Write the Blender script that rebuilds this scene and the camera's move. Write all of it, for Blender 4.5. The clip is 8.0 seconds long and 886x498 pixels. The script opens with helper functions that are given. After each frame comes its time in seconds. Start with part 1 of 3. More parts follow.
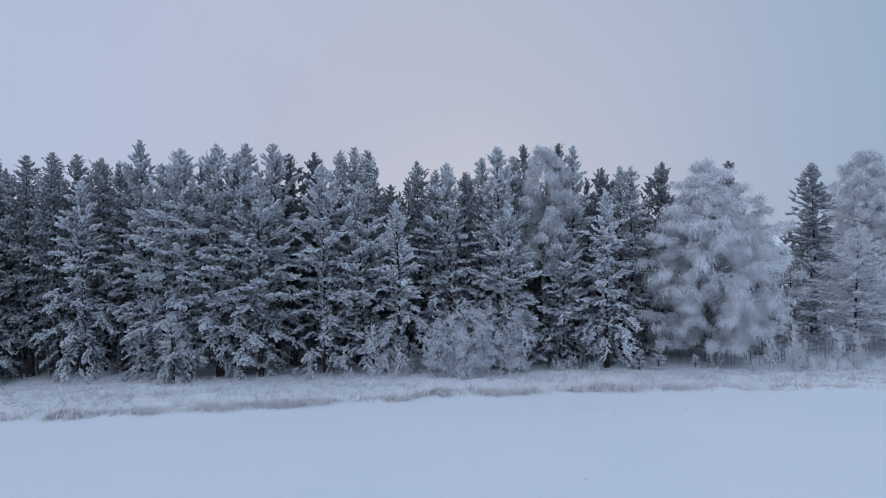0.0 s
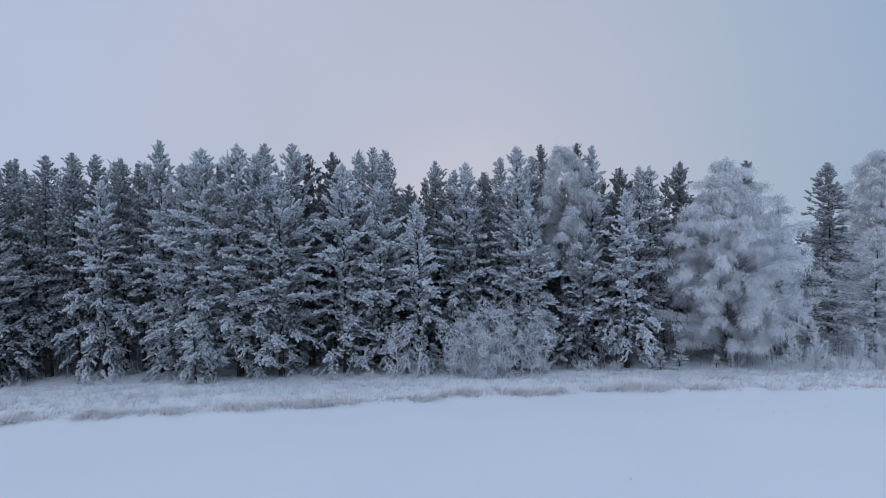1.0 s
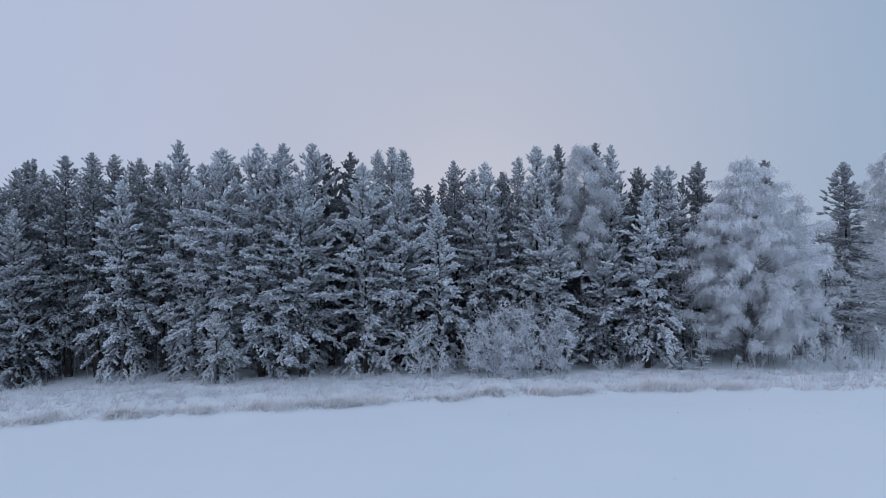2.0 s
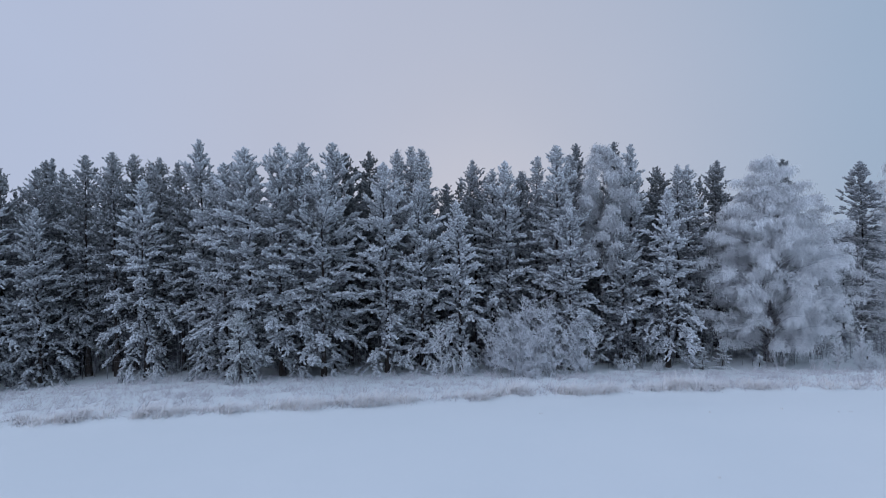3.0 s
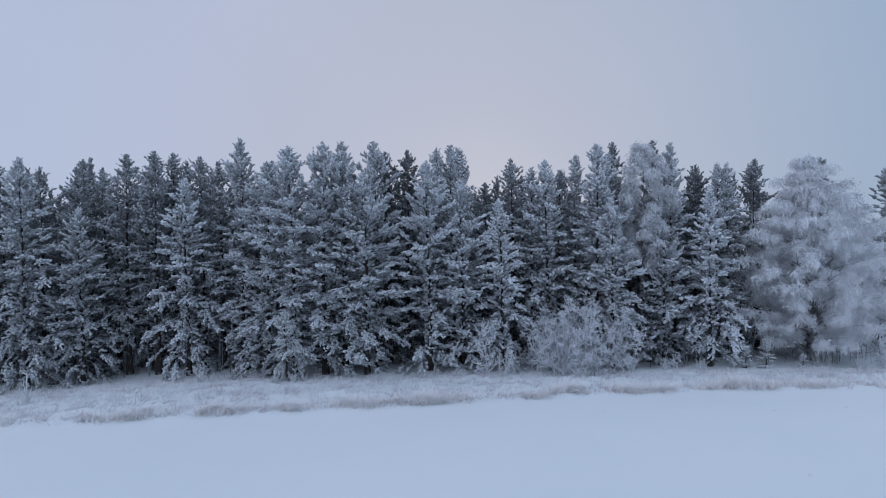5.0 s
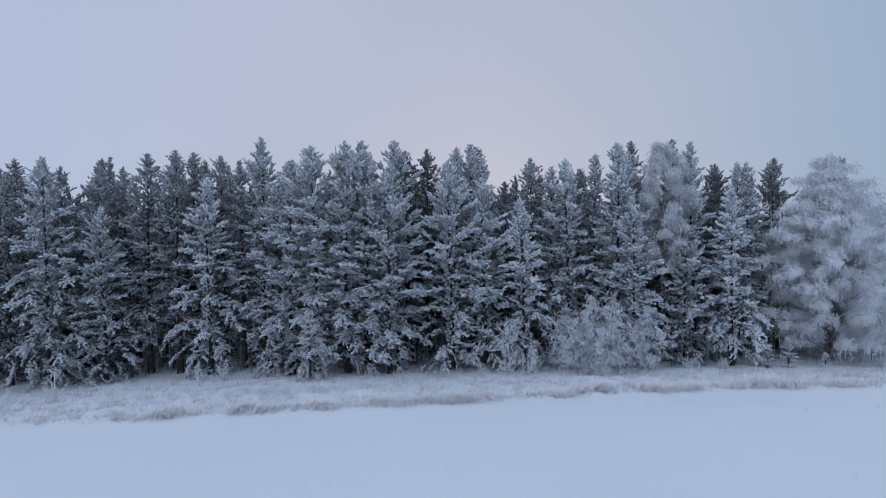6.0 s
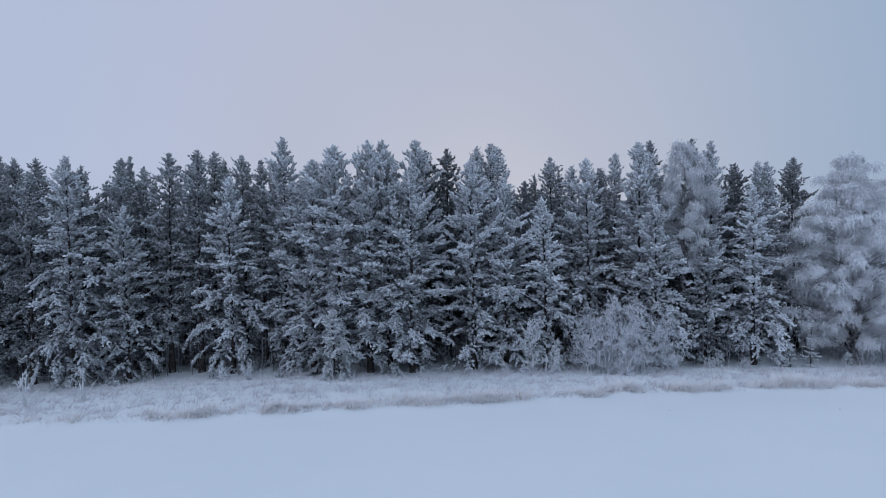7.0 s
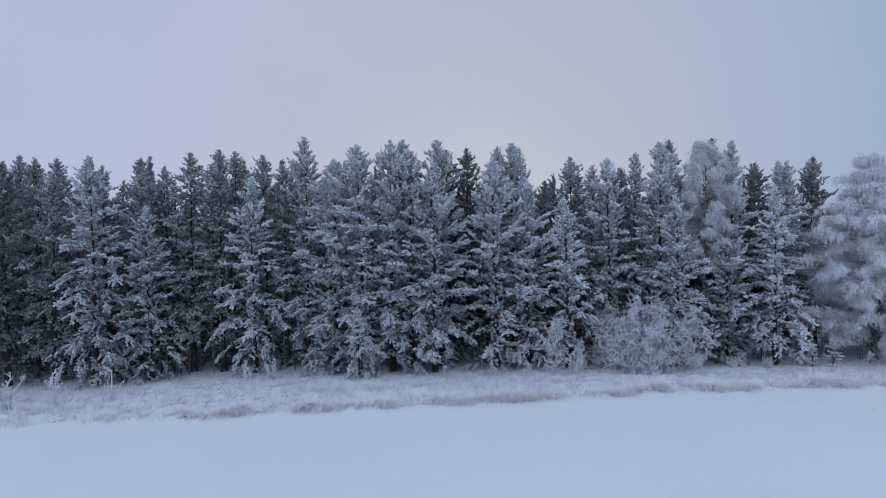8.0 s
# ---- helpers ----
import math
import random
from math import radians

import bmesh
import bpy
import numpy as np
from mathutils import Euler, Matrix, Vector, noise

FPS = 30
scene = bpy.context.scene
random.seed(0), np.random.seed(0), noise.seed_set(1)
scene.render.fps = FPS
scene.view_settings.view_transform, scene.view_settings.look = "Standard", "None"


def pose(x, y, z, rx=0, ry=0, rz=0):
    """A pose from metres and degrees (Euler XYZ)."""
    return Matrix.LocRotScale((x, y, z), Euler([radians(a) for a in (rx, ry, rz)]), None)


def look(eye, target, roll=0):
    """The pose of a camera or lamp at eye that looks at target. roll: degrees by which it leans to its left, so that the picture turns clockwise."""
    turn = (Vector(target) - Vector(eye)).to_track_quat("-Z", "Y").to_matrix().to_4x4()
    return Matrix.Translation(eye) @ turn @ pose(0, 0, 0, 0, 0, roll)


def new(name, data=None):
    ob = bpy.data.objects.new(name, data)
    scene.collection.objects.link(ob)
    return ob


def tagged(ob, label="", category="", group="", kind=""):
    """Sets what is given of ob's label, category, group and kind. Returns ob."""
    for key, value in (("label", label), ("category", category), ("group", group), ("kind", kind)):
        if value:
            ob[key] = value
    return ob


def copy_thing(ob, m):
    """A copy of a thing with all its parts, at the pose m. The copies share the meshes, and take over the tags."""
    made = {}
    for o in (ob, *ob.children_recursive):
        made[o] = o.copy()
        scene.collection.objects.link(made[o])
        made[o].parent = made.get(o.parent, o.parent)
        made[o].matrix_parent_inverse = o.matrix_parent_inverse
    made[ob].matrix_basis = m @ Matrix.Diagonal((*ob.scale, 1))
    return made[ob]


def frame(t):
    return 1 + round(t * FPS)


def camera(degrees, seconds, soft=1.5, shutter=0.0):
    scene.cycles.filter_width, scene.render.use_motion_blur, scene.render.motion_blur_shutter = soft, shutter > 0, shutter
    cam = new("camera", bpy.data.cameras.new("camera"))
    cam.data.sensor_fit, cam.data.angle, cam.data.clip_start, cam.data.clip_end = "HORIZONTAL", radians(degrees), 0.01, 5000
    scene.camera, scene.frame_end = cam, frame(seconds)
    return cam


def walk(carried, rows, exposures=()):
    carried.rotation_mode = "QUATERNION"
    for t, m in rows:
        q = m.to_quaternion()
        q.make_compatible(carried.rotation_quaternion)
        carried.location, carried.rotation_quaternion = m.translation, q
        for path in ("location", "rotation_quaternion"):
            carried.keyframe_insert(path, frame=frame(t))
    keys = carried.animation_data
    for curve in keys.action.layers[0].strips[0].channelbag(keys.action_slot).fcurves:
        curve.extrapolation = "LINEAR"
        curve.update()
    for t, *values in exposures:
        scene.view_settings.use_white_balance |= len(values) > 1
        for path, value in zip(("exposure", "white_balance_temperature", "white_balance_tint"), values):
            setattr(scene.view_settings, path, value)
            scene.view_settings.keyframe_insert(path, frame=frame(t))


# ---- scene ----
cam = camera(74.0, 8.0, 0.6)
PATH = [
    (0, (-0.669, 1.493, 8.653), (-0.546, 11.491, 8.494), -0.933),
    (0.5, (-1.312, 1.55, 8.628), (-1.2, 11.548, 8.478), -0.957),
    (1, (-1.955, 1.599, 8.603), (-1.855, 11.598, 8.461), -0.978),
    (1.5, (-2.596, 1.642, 8.578), (-2.509, 11.641, 8.444), -0.994),
    (3, (-4.525, 1.729, 8.513), (-4.483, 11.728, 8.39), -1.026),
    (3.5, (-5.172, 1.745, 8.496), (-5.145, 11.744, 8.374), -1.032),
    (4, (-5.821, 1.754, 8.482), (-5.811, 11.753, 8.36), -1.035),
    (4.5, (-6.474, 1.757, 8.471), (-6.48, 11.757, 8.349), -1.037),
    (6, (-8.461, 1.731, 8.468), (-8.517, 11.73, 8.336), -1.038),
    (6.5, (-9.134, 1.71, 8.478), (-9.207, 11.709, 8.341), -1.037),
    (7, (-9.815, 1.684, 8.494), (-9.904, 11.683, 8.352), -1.036),
    (7.5, (-10.503, 1.653, 8.517), (-10.607, 11.651, 8.369), -1.036),
    (8, (-11.2, 1.616, 8.548), (-11.319, 11.614, 8.392), -1.036),
]
walk(cam, [(t, look(eye, target, roll)) for t, eye, target, roll in PATH])

# ---------------------------------------------------------------- sky and light
SUN_ELEVATION, SUN_AZIMUTH = radians(9), radians(4)
world = bpy.data.worlds.new("overcast_sky")
scene.world = world
world.use_nodes = True
wn, wl = world.node_tree.nodes, world.node_tree.links
wn.clear()


def wnode(kind, **values):
    n = wn.new(kind)
    for key, value in values.items():
        n.inputs[key].default_value = value
    return n


coord = wn.new("ShaderNodeTexCoord")
split = wn.new("ShaderNodeSeparateXYZ")
wl.new(coord.outputs["Generated"], split.inputs[0])
across = wn.new("ShaderNodeMapRange")
across.interpolation_type = "SMOOTHSTEP"
across.inputs["From Min"].default_value, across.inputs["From Max"].default_value = -0.55, 0.80
wl.new(split.outputs["X"], across.inputs["Value"])
cloud = wn.new("ShaderNodeMixRGB")
cloud.inputs[1].default_value = (0.458, 0.526, 0.705, 1)
cloud.inputs[2].default_value = (0.328, 0.432, 0.585, 1)
wl.new(across.outputs[0], cloud.inputs[0])
glow_dir = wn.new("ShaderNodeVectorMath")
glow_dir.operation = "DOT_PRODUCT"
glow_dir.inputs[1].default_value = Vector((0.03, 1.0, 0.16)).normalized()
wl.new(coord.outputs["Generated"], glow_dir.inputs[0])
glow = wn.new("ShaderNodeMapRange")
glow.interpolation_type = "SMOOTHSTEP"
glow.inputs["From Min"].default_value, glow.inputs["From Max"].default_value = 0.80, 1.0
glow.inputs["To Max"].default_value = 0.55
wl.new(glow_dir.outputs["Value"], glow.inputs["Value"])
warm = wn.new("ShaderNodeMixRGB")
warm.inputs[2].default_value = (0.492, 0.508, 0.620, 1)
wl.new(glow.outputs[0], warm.inputs[0])
wl.new(cloud.outputs[0], warm.inputs[1])
zenith = wn.new("ShaderNodeMapRange")
zenith.interpolation_type = "SMOOTHSTEP"
for key, value in zip(("From Min", "From Max", "To Min", "To Max"), (0.36, 0.95, 1.0, 1.30)):
    zenith.inputs[key].default_value = value
wl.new(split.outputs["Z"], zenith.inputs["Value"])
veil = wn.new("ShaderNodeTexNoise")
veil.inputs["Scale"].default_value, veil.inputs["Detail"].default_value = 2.2, 3.0
wl.new(coord.outputs["Generated"], veil.inputs["Vector"])
veil_range = wn.new("ShaderNodeMapRange")
veil_range.inputs["To Min"].default_value, veil_range.inputs["To Max"].default_value = 0.95, 1.05
wl.new(veil.outputs[0], veil_range.inputs["Value"])
veiled = wn.new("ShaderNodeVectorMath")
veiled.operation = "SCALE"
wl.new(warm.outputs[0], veiled.inputs[0])
south = wn.new("ShaderNodeMapRange")
south.interpolation_type = "SMOOTHSTEP"
for key, value in zip(("From Min", "From Max", "To Min", "To Max"), (0.2, -0.9, 1.0, 1.2)):
    south.inputs[key].default_value = value
wl.new(split.outputs["Y"], south.inputs["Value"])
open_sky = wn.new("ShaderNodeMath")
open_sky.operation = "MULTIPLY"
wl.new(south.outputs[0], open_sky.inputs[0])
wl.new(zenith.outputs[0], open_sky.inputs[1])
brightness = wn.new("ShaderNodeMath")
brightness.operation = "MULTIPLY"
wl.new(veil_range.outputs[0], brightness.inputs[0])
wl.new(open_sky.outputs[0], brightness.inputs[1])
wl.new(brightness.outputs[0], veiled.inputs["Scale"])
clear = wn.new("ShaderNodeTexSky")
clear.sky_type, clear.sun_disc = "NISHITA", False
clear.sun_elevation, clear.sun_rotation = SUN_ELEVATION, SUN_AZIMUTH
clear_bg = wnode("ShaderNodeBackground", Strength=0.05)
wl.new(clear.outputs[0], clear_bg.inputs["Color"])
cloud_bg = wnode("ShaderNodeBackground", Strength=1.0)
wl.new(veiled.outputs[0], cloud_bg.inputs["Color"])
both = wnode("ShaderNodeMixShader", Fac=0.96)
wl.new(clear_bg.outputs[0], both.inputs[1])
wl.new(cloud_bg.outputs[0], both.inputs[2])
world_out = wn.new("ShaderNodeOutputWorld")
wl.new(both.outputs[0], world_out.inputs["Surface"])

sun_data = bpy.data.lights.new("sun", "SUN")
sun_data.energy, sun_data.angle, sun_data.color = 0.5, radians(25), (1.0, 0.93, 0.86)
sun = new("sun", sun_data)
sun_from = Vector((math.sin(SUN_AZIMUTH) * math.cos(SUN_ELEVATION), math.cos(SUN_AZIMUTH) * math.cos(SUN_ELEVATION), math.sin(SUN_ELEVATION)))
sun.matrix_world = look(sun_from * 200, (0, 0, 0))


# ---------------------------------------------------------------- materials
def material(name, rough=0.9, gloss=0.15):
    m = bpy.data.materials.new(name)
    m.use_nodes = True
    b = m.node_tree.nodes["Principled BSDF"]
    b.inputs["Roughness"].default_value = rough
    b.inputs["Specular IOR Level"].default_value = gloss
    return m, m.node_tree.nodes, m.node_tree.links, b


def noise_node(nodes, links, scale, detail=3.0, space="Object"):
    c = nodes.new("ShaderNodeTexCoord")
    n = nodes.new("ShaderNodeTexNoise")
    n.inputs["Scale"].default_value, n.inputs["Detail"].default_value = scale, detail
    links.new(c.outputs[space], n.inputs["Vector"])
    return n.outputs[0]


def ranged(nodes, links, value, a, b, c, d):
    r = nodes.new("ShaderNodeMapRange")
    for key, v in zip(("From Min", "From Max", "To Min", "To Max"), (a, b, c, d)):
        r.inputs[key].default_value = v
    links.new(value, r.inputs["Value"])
    return r.outputs[0]


def blend(nodes, links, fac, one, two):
    m = nodes.new("ShaderNodeMixRGB")
    links.new(fac, m.inputs[0])
    for k, c in ((1, one), (2, two)):
        if isinstance(c, tuple):
            m.inputs[k].default_value = (*c, 1)
        else:
            links.new(c, m.inputs[k])
    return m.outputs[0]


def relief(nodes, links, bsdf, height, strength, distance):
    b = nodes.new("ShaderNodeBump")
    b.inputs["Strength"].default_value, b.inputs["Distance"].default_value = strength, distance
    links.new(height, b.inputs["Height"])
    links.new(b.outputs[0], bsdf.inputs["Normal"])


def frosted(name, bare, frost, reach=1.0):
    """Plant stuff under hoar frost: the mesh's frost attribute, broken up by noise, covers the bare colour."""
    m, n, l, b = material(name, 0.95, 0.1)
    a = n.new("ShaderNodeAttribute")
    a.attribute_name = "frost"
    coarse = ranged(n, l, noise_node(n, l, 1.1), 0.3, 0.7, 0.80, 1.15)
    mul = n.new("ShaderNodeMath")
    mul.operation, mul.use_clamp = "MULTIPLY", True
    l.new(a.outputs["Fac"], mul.inputs[0])
    l.new(coarse, mul.inputs[1])
    reach_n = n.new("ShaderNodeMath")
    reach_n.operation, reach_n.use_clamp = "MULTIPLY", True
    reach_n.inputs[1].default_value = reach
    l.new(mul.outputs[0], reach_n.inputs[0])
    l.new(blend(n, l, reach_n.outputs[0], bare, frost), b.inputs["Base Color"])
    return m


FROST = (0.85, 0.88, 0.925)
needles = frosted("frosted_pine_needles", (0.022, 0.032, 0.026), FROST)
dark_needles = frosted("duller_frosted_needles", (0.020, 0.031, 0.026), (0.75, 0.78, 0.825), 1.0)
birch_twigs = frosted("hoar_frost_birch_twigs", (0.50, 0.50, 0.52), (0.93, 0.95, 0.975))
white_twigs = frosted("hoar_frost_sapling_twigs", (0.30, 0.28, 0.28), (0.90, 0.92, 0.95))
bush_twigs = frosted("hoar_frost_bush_twigs", (0.13, 0.115, 0.115), (0.84, 0.86, 0.90))
grass_mat = frosted("frosted_dry_grass", (0.66, 0.56, 0.48), (0.90, 0.89, 0.90))
weed_mat = frosted("frosted_dead_weeds", (0.45, 0.41, 0.42), (0.84, 0.84, 0.88))
white_needles = frosted("needles_white_with_hoar_frost", (0.10, 0.12, 0.11), (0.87, 0.90, 0.93))

bark, n, l, b = material("pine_bark", 0.95, 0.1)
fine = noise_node(n, l, 9.0, 5.0)
bark_color = blend(n, l, ranged(n, l, fine, 0.35, 0.7, 0, 1), (0.030, 0.026, 0.024), (0.085, 0.070, 0.062))
rime = ranged(n, l, noise_node(n, l, 2.3, 4.0), 0.55, 0.75, 0, 0.45)
l.new(blend(n, l, rime, bark_color, (0.55, 0.58, 0.64)), b.inputs["Base Color"])
relief(n, l, b, fine, 0.6, 0.03)

pale_bark, n, l, b = material("birch_bark", 0.85, 0.2)
fine = noise_node(n, l, 6.0, 4.0)
l.new(blend(n, l, ranged(n, l, fine, 0.45, 0.6, 0, 1), (0.42, 0.41, 0.41), (0.07, 0.06, 0.06)), b.inputs["Base Color"])
relief(n, l, b, fine, 0.4, 0.02)

snow, n, l, b = material("wind_packed_snow", 0.75, 0.25)
broad = noise_node(n, l, 0.13, 4.0)
grain = noise_node(n, l, 3.5, 6.0)
l.new(blend(n, l, ranged(n, l, broad, 0.3, 0.7, 0, 1), (0.83, 0.875, 0.895), (0.87, 0.905, 0.92)), b.inputs["Base Color"])
relief(n, l, b, grain, 0.35, 0.03)


# ---------------------------------------------------------------- mesh helpers
def noise_at(x, y, scale, seed=0.0):
    return noise.noise(Vector((x * scale, y * scale, seed)))


def quad_mesh(name, verts, faces, frost=None, smooth=False):
    """A mesh of faces with as many corners each as the second array has columns."""
    verts, faces = np.asarray(verts, np.float32), np.asarray(faces, np.int32)
    me = bpy.data.meshes.new(name)
    me.vertices.add(len(verts))
    me.vertices.foreach_set("co", verts.ravel())
    me.loops.add(faces.size)
    me.loops.foreach_set("vertex_index", faces.ravel())
    me.polygons.add(len(faces))
    me.polygons.foreach_set("loop_start", np.arange(0, faces.size, faces.shape[1], dtype=np.int32))
    if smooth:
        me.polygons.foreach_set("use_smooth", np.ones(len(faces), bool))
    if frost is not None:
        me.attributes.new("frost", "FLOAT", "POINT").data.foreach_set("value", np.asarray(frost, np.float32).ravel())
    me.update(calc_edges=True)
    return me


def part(name, me, mat, parent, label=""):
    ob = new(name, me)
    if not me.materials:
        me.materials.append(mat)
    ob.parent = parent
    if label:
        ob["label"] = label
    return ob


def unit(v):
    return v / np.maximum(np.linalg.norm(v, axis=-1, keepdims=True), 1e-6)


class Tubes:
    """Tapered round stems, joined into one mesh."""

    def __init__(self, sides):
        self.sides, self.verts, self.faces, self.frost, self.count = sides, [], [], [], 0

    def add(self, points, radii, frost=0.0):
        p = np.asarray(points, float)
        k, s = len(p), self.sides
        ahead = unit(np.gradient(p, axis=0))
        ref = np.where(np.abs(ahead[:, 2:3]) > 0.9, np.array([[1.0, 0, 0]]), np.array([[0, 0, 1.0]]))
        u = unit(np.cross(ahead, ref))
        v = np.cross(ahead, u)
        a = np.arange(s) / s * 2 * np.pi
        r = np.asarray(radii, float)[:, None, None]
        ring = p[:, None] + r * (np.cos(a)[None, :, None] * u[:, None] + np.sin(a)[None, :, None] * v[:, None])
        i, j = np.meshgrid(np.arange(k - 1), np.arange(s), indexing="ij")
        f = np.stack([i * s + j, i * s + (j + 1) % s, (i + 1) * s + (j + 1) % s, (i + 1) * s + j], -1).reshape(-1, 4)
        self.verts.append(ring.reshape(-1, 3))
        self.faces.append(f + self.count)
        self.frost.append(np.repeat(np.broadcast_to(np.asarray(frost, float), (k,)), s))
        self.count += k * s

    def mesh(self, name, smooth=True):
        return quad_mesh(name, np.concatenate(self.verts), np.concatenate(self.faces), np.concatenate(self.frost), smooth)


def blades(base, way, length, width, rng, frost_base, frost_tip):
    """A pointed leaf or bundle of needles at each base, along way: three corners each."""
    side = unit(np.cross(way, rng.normal(size=way.shape))) * width[:, None] / 2
    v = np.stack([base + side, base - side, base + way * length[:, None]], 1)
    return v, np.stack([frost_base, frost_base, frost_tip], 1)


def fingers(start, way, length, girth, frost, rng, whisks, blunt):
    """Frosted shoots: a fuzzy finger of needles along each way, with a few loose needle bundles. Returns corners,
    triangles and frost with top-to-underside shading in it.
    """
    m = len(start)
    u = unit(np.cross(way, rng.normal(size=way.shape)))
    v = np.cross(way, u)
    a = np.arange(3) * (np.pi * 2 / 3)
    around = np.cos(a)[None, :, None] * u[:, None] + np.sin(a)[None, :, None] * v[:, None]
    f, tip = frost[:, None], (start + way * length[:, None])[:, None]
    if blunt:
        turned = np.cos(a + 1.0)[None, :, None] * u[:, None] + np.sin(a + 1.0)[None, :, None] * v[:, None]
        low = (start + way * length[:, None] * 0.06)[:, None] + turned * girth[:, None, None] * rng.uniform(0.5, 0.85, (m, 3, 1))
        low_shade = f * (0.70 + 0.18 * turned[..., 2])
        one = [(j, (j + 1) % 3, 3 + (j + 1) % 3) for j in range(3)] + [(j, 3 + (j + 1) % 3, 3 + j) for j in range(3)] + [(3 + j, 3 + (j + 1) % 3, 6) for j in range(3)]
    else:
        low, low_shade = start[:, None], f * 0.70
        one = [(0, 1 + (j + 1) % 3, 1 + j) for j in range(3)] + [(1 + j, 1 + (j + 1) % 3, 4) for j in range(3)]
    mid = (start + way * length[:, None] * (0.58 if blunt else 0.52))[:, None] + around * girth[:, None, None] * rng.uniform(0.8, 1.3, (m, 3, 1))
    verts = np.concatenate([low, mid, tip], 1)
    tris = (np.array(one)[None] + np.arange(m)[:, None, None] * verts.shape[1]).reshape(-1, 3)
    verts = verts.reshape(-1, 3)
    # bases carry less frost; whiter tops and darker undersides are painted shading
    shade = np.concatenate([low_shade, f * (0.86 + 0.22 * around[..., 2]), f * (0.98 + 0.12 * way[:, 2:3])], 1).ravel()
    if whisks:
        k = np.repeat(np.arange(m), whisks)
        out = rng.normal(size=(len(k), 3))
        out = unit(out - way[k] * (out * way[k]).sum(-1, keepdims=True))
        base = start[k] + way[k] * (length[k] * rng.uniform(0.15, 0.9, len(k)))[:, None] + out * (girth[k] * 0.45)[:, None]
        d = unit(way[k] * 0.75 + out * rng.uniform(0.6, 1.2, (len(k), 1)))
        ln = girth[k] * rng.uniform(1.1, 1.9, len(k))
        # loose needles get the same shading: whiter where they point up
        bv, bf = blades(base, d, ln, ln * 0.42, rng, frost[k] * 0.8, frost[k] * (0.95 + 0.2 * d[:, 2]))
        tris = np.concatenate([tris, np.arange(len(k) * 3).reshape(-1, 3) + len(verts)])
        verts, shade = np.concatenate([verts, bv.reshape(-1, 3)]), np.concatenate([shade, bf.ravel()])
    return verts, tris, np.clip(shade, 0, 1)


def leaf_mesh(name, chunks):
    v = np.concatenate([c[0] for c in chunks]).reshape(-1, 3)
    f = np.concatenate([c[1] for c in chunks]).ravel()
    return quad_mesh(name, v, np.arange(len(v)).reshape(-1, 3), f)


# ---------------------------------------------------------------- ground
def edge_y(x):
    """Where the smooth field ends and the grassy verge begins."""
    base = np.interp(x, [-60, -31, -22, -15, -9, -5, -1, 2, 6, 14, 23, 60], [23.0, 25.7, 27.0, 28.1, 29.2, 30.0, 31.0, 31.1, 31.9, 31.9, 30.9, 30.4])
    return base + 0.35 * noise_at(x, 0, 0.45, 3.0) + 0.15 * noise_at(x, 0, 1.6, 7.0)


def ground_z(x, y):
    """The snow's height: a field that falls gently to the wood, a hummocky verge, the level floor of the wood."""
    z = 0.77 - 0.086 * (min(max(y, 28.5), 42) - 28.5) + 0.040 * (28.5 - min(max(y, -60), 28.5))
    t = min(max((y - 34) / 6, 0), 1) * min(max((90 - y) / 30, 0), 1) * min(max((80 - abs(x)) / 40, 0), 1)
    z -= t * 0.008 * max(x + 14, -(x + 14))
    west = min(max(-24 - x, 0), 12) * min(max((90 - y) / 30, 0), 1) * min(max((80 + x) / 20, 0), 1)
    z -= 0.05 * west * min(max((y - 27) / 4, 0), 1)
    if -70 < x < 70 and -30 < y < 90:
        z += 0.06 * noise_at(x, y, 0.09, 1.0)
        inside = min(max((y - edge_y(x)) / 0.7, 0), 1)
        if inside > 0:
            z += inside * (0.10 + 0.12 * noise_at(x, y, 0.55, 2.0) + 0.11 * noise_at(x, y, 1.4, 5.0))
        else:
            z += 0.015 * noise_at(x, y * 2.5, 0.35, 4.0)
    return z


far = [120, 250, 600, 1500, 3000]
xs = [-v for v in far[::-1]] + list(np.linspace(-80, -50, 8)) + list(np.arange(-49.5, 46, 0.45)) + list(np.linspace(50, 80, 8)) + far
ys = [-v for v in far[::-1]] + list(np.linspace(-60, 8, 18)) + list(np.arange(9, 26, 0.8)) + list(np.arange(26, 45, 0.4)) + list(np.linspace(46, 90, 24)) + [v + 30 for v in far]
gv = [(x, y, ground_z(x, y)) for y in ys for x in xs]
nx = len(xs)
gi, gj = np.meshgrid(np.arange(len(ys) - 1), np.arange(nx - 1), indexing="ij")
gf = np.stack([gi * nx + gj, gi * nx + gj + 1, (gi + 1) * nx + gj + 1, (gi + 1) * nx + gj], -1).reshape(-1, 4)
ground = new("ground", quad_mesh("ground", gv, gf, None, True))
ground.data.materials.append(snow)
tagged(ground, "smooth pale blue snow field with a hummocky verge before the wood", "snow", kind="structure")


# ---------------------------------------------------------------- trees
def thing(name, x, y, label, category, group, sink=0.06):
    ob = new(name)
    ob.location = (x, y, ground_z(x, y) - sink)
    return tagged(ob, label, category, group)


def stem(height, radius, rng, lean=0.0, bend=0.12, rings=10):
    t = np.linspace(0, 1, rings)
    p = np.stack([lean * t + bend * np.sin(t * 5 + rng.uniform(0, 6)) * t, bend * np.sin(t * 4 + rng.uniform(0, 6)) * t, height * t], -1)
    return p, radius * (1 - t) ** 1.15 + 0.012 + radius * 0.5 * np.exp(-t * 25)


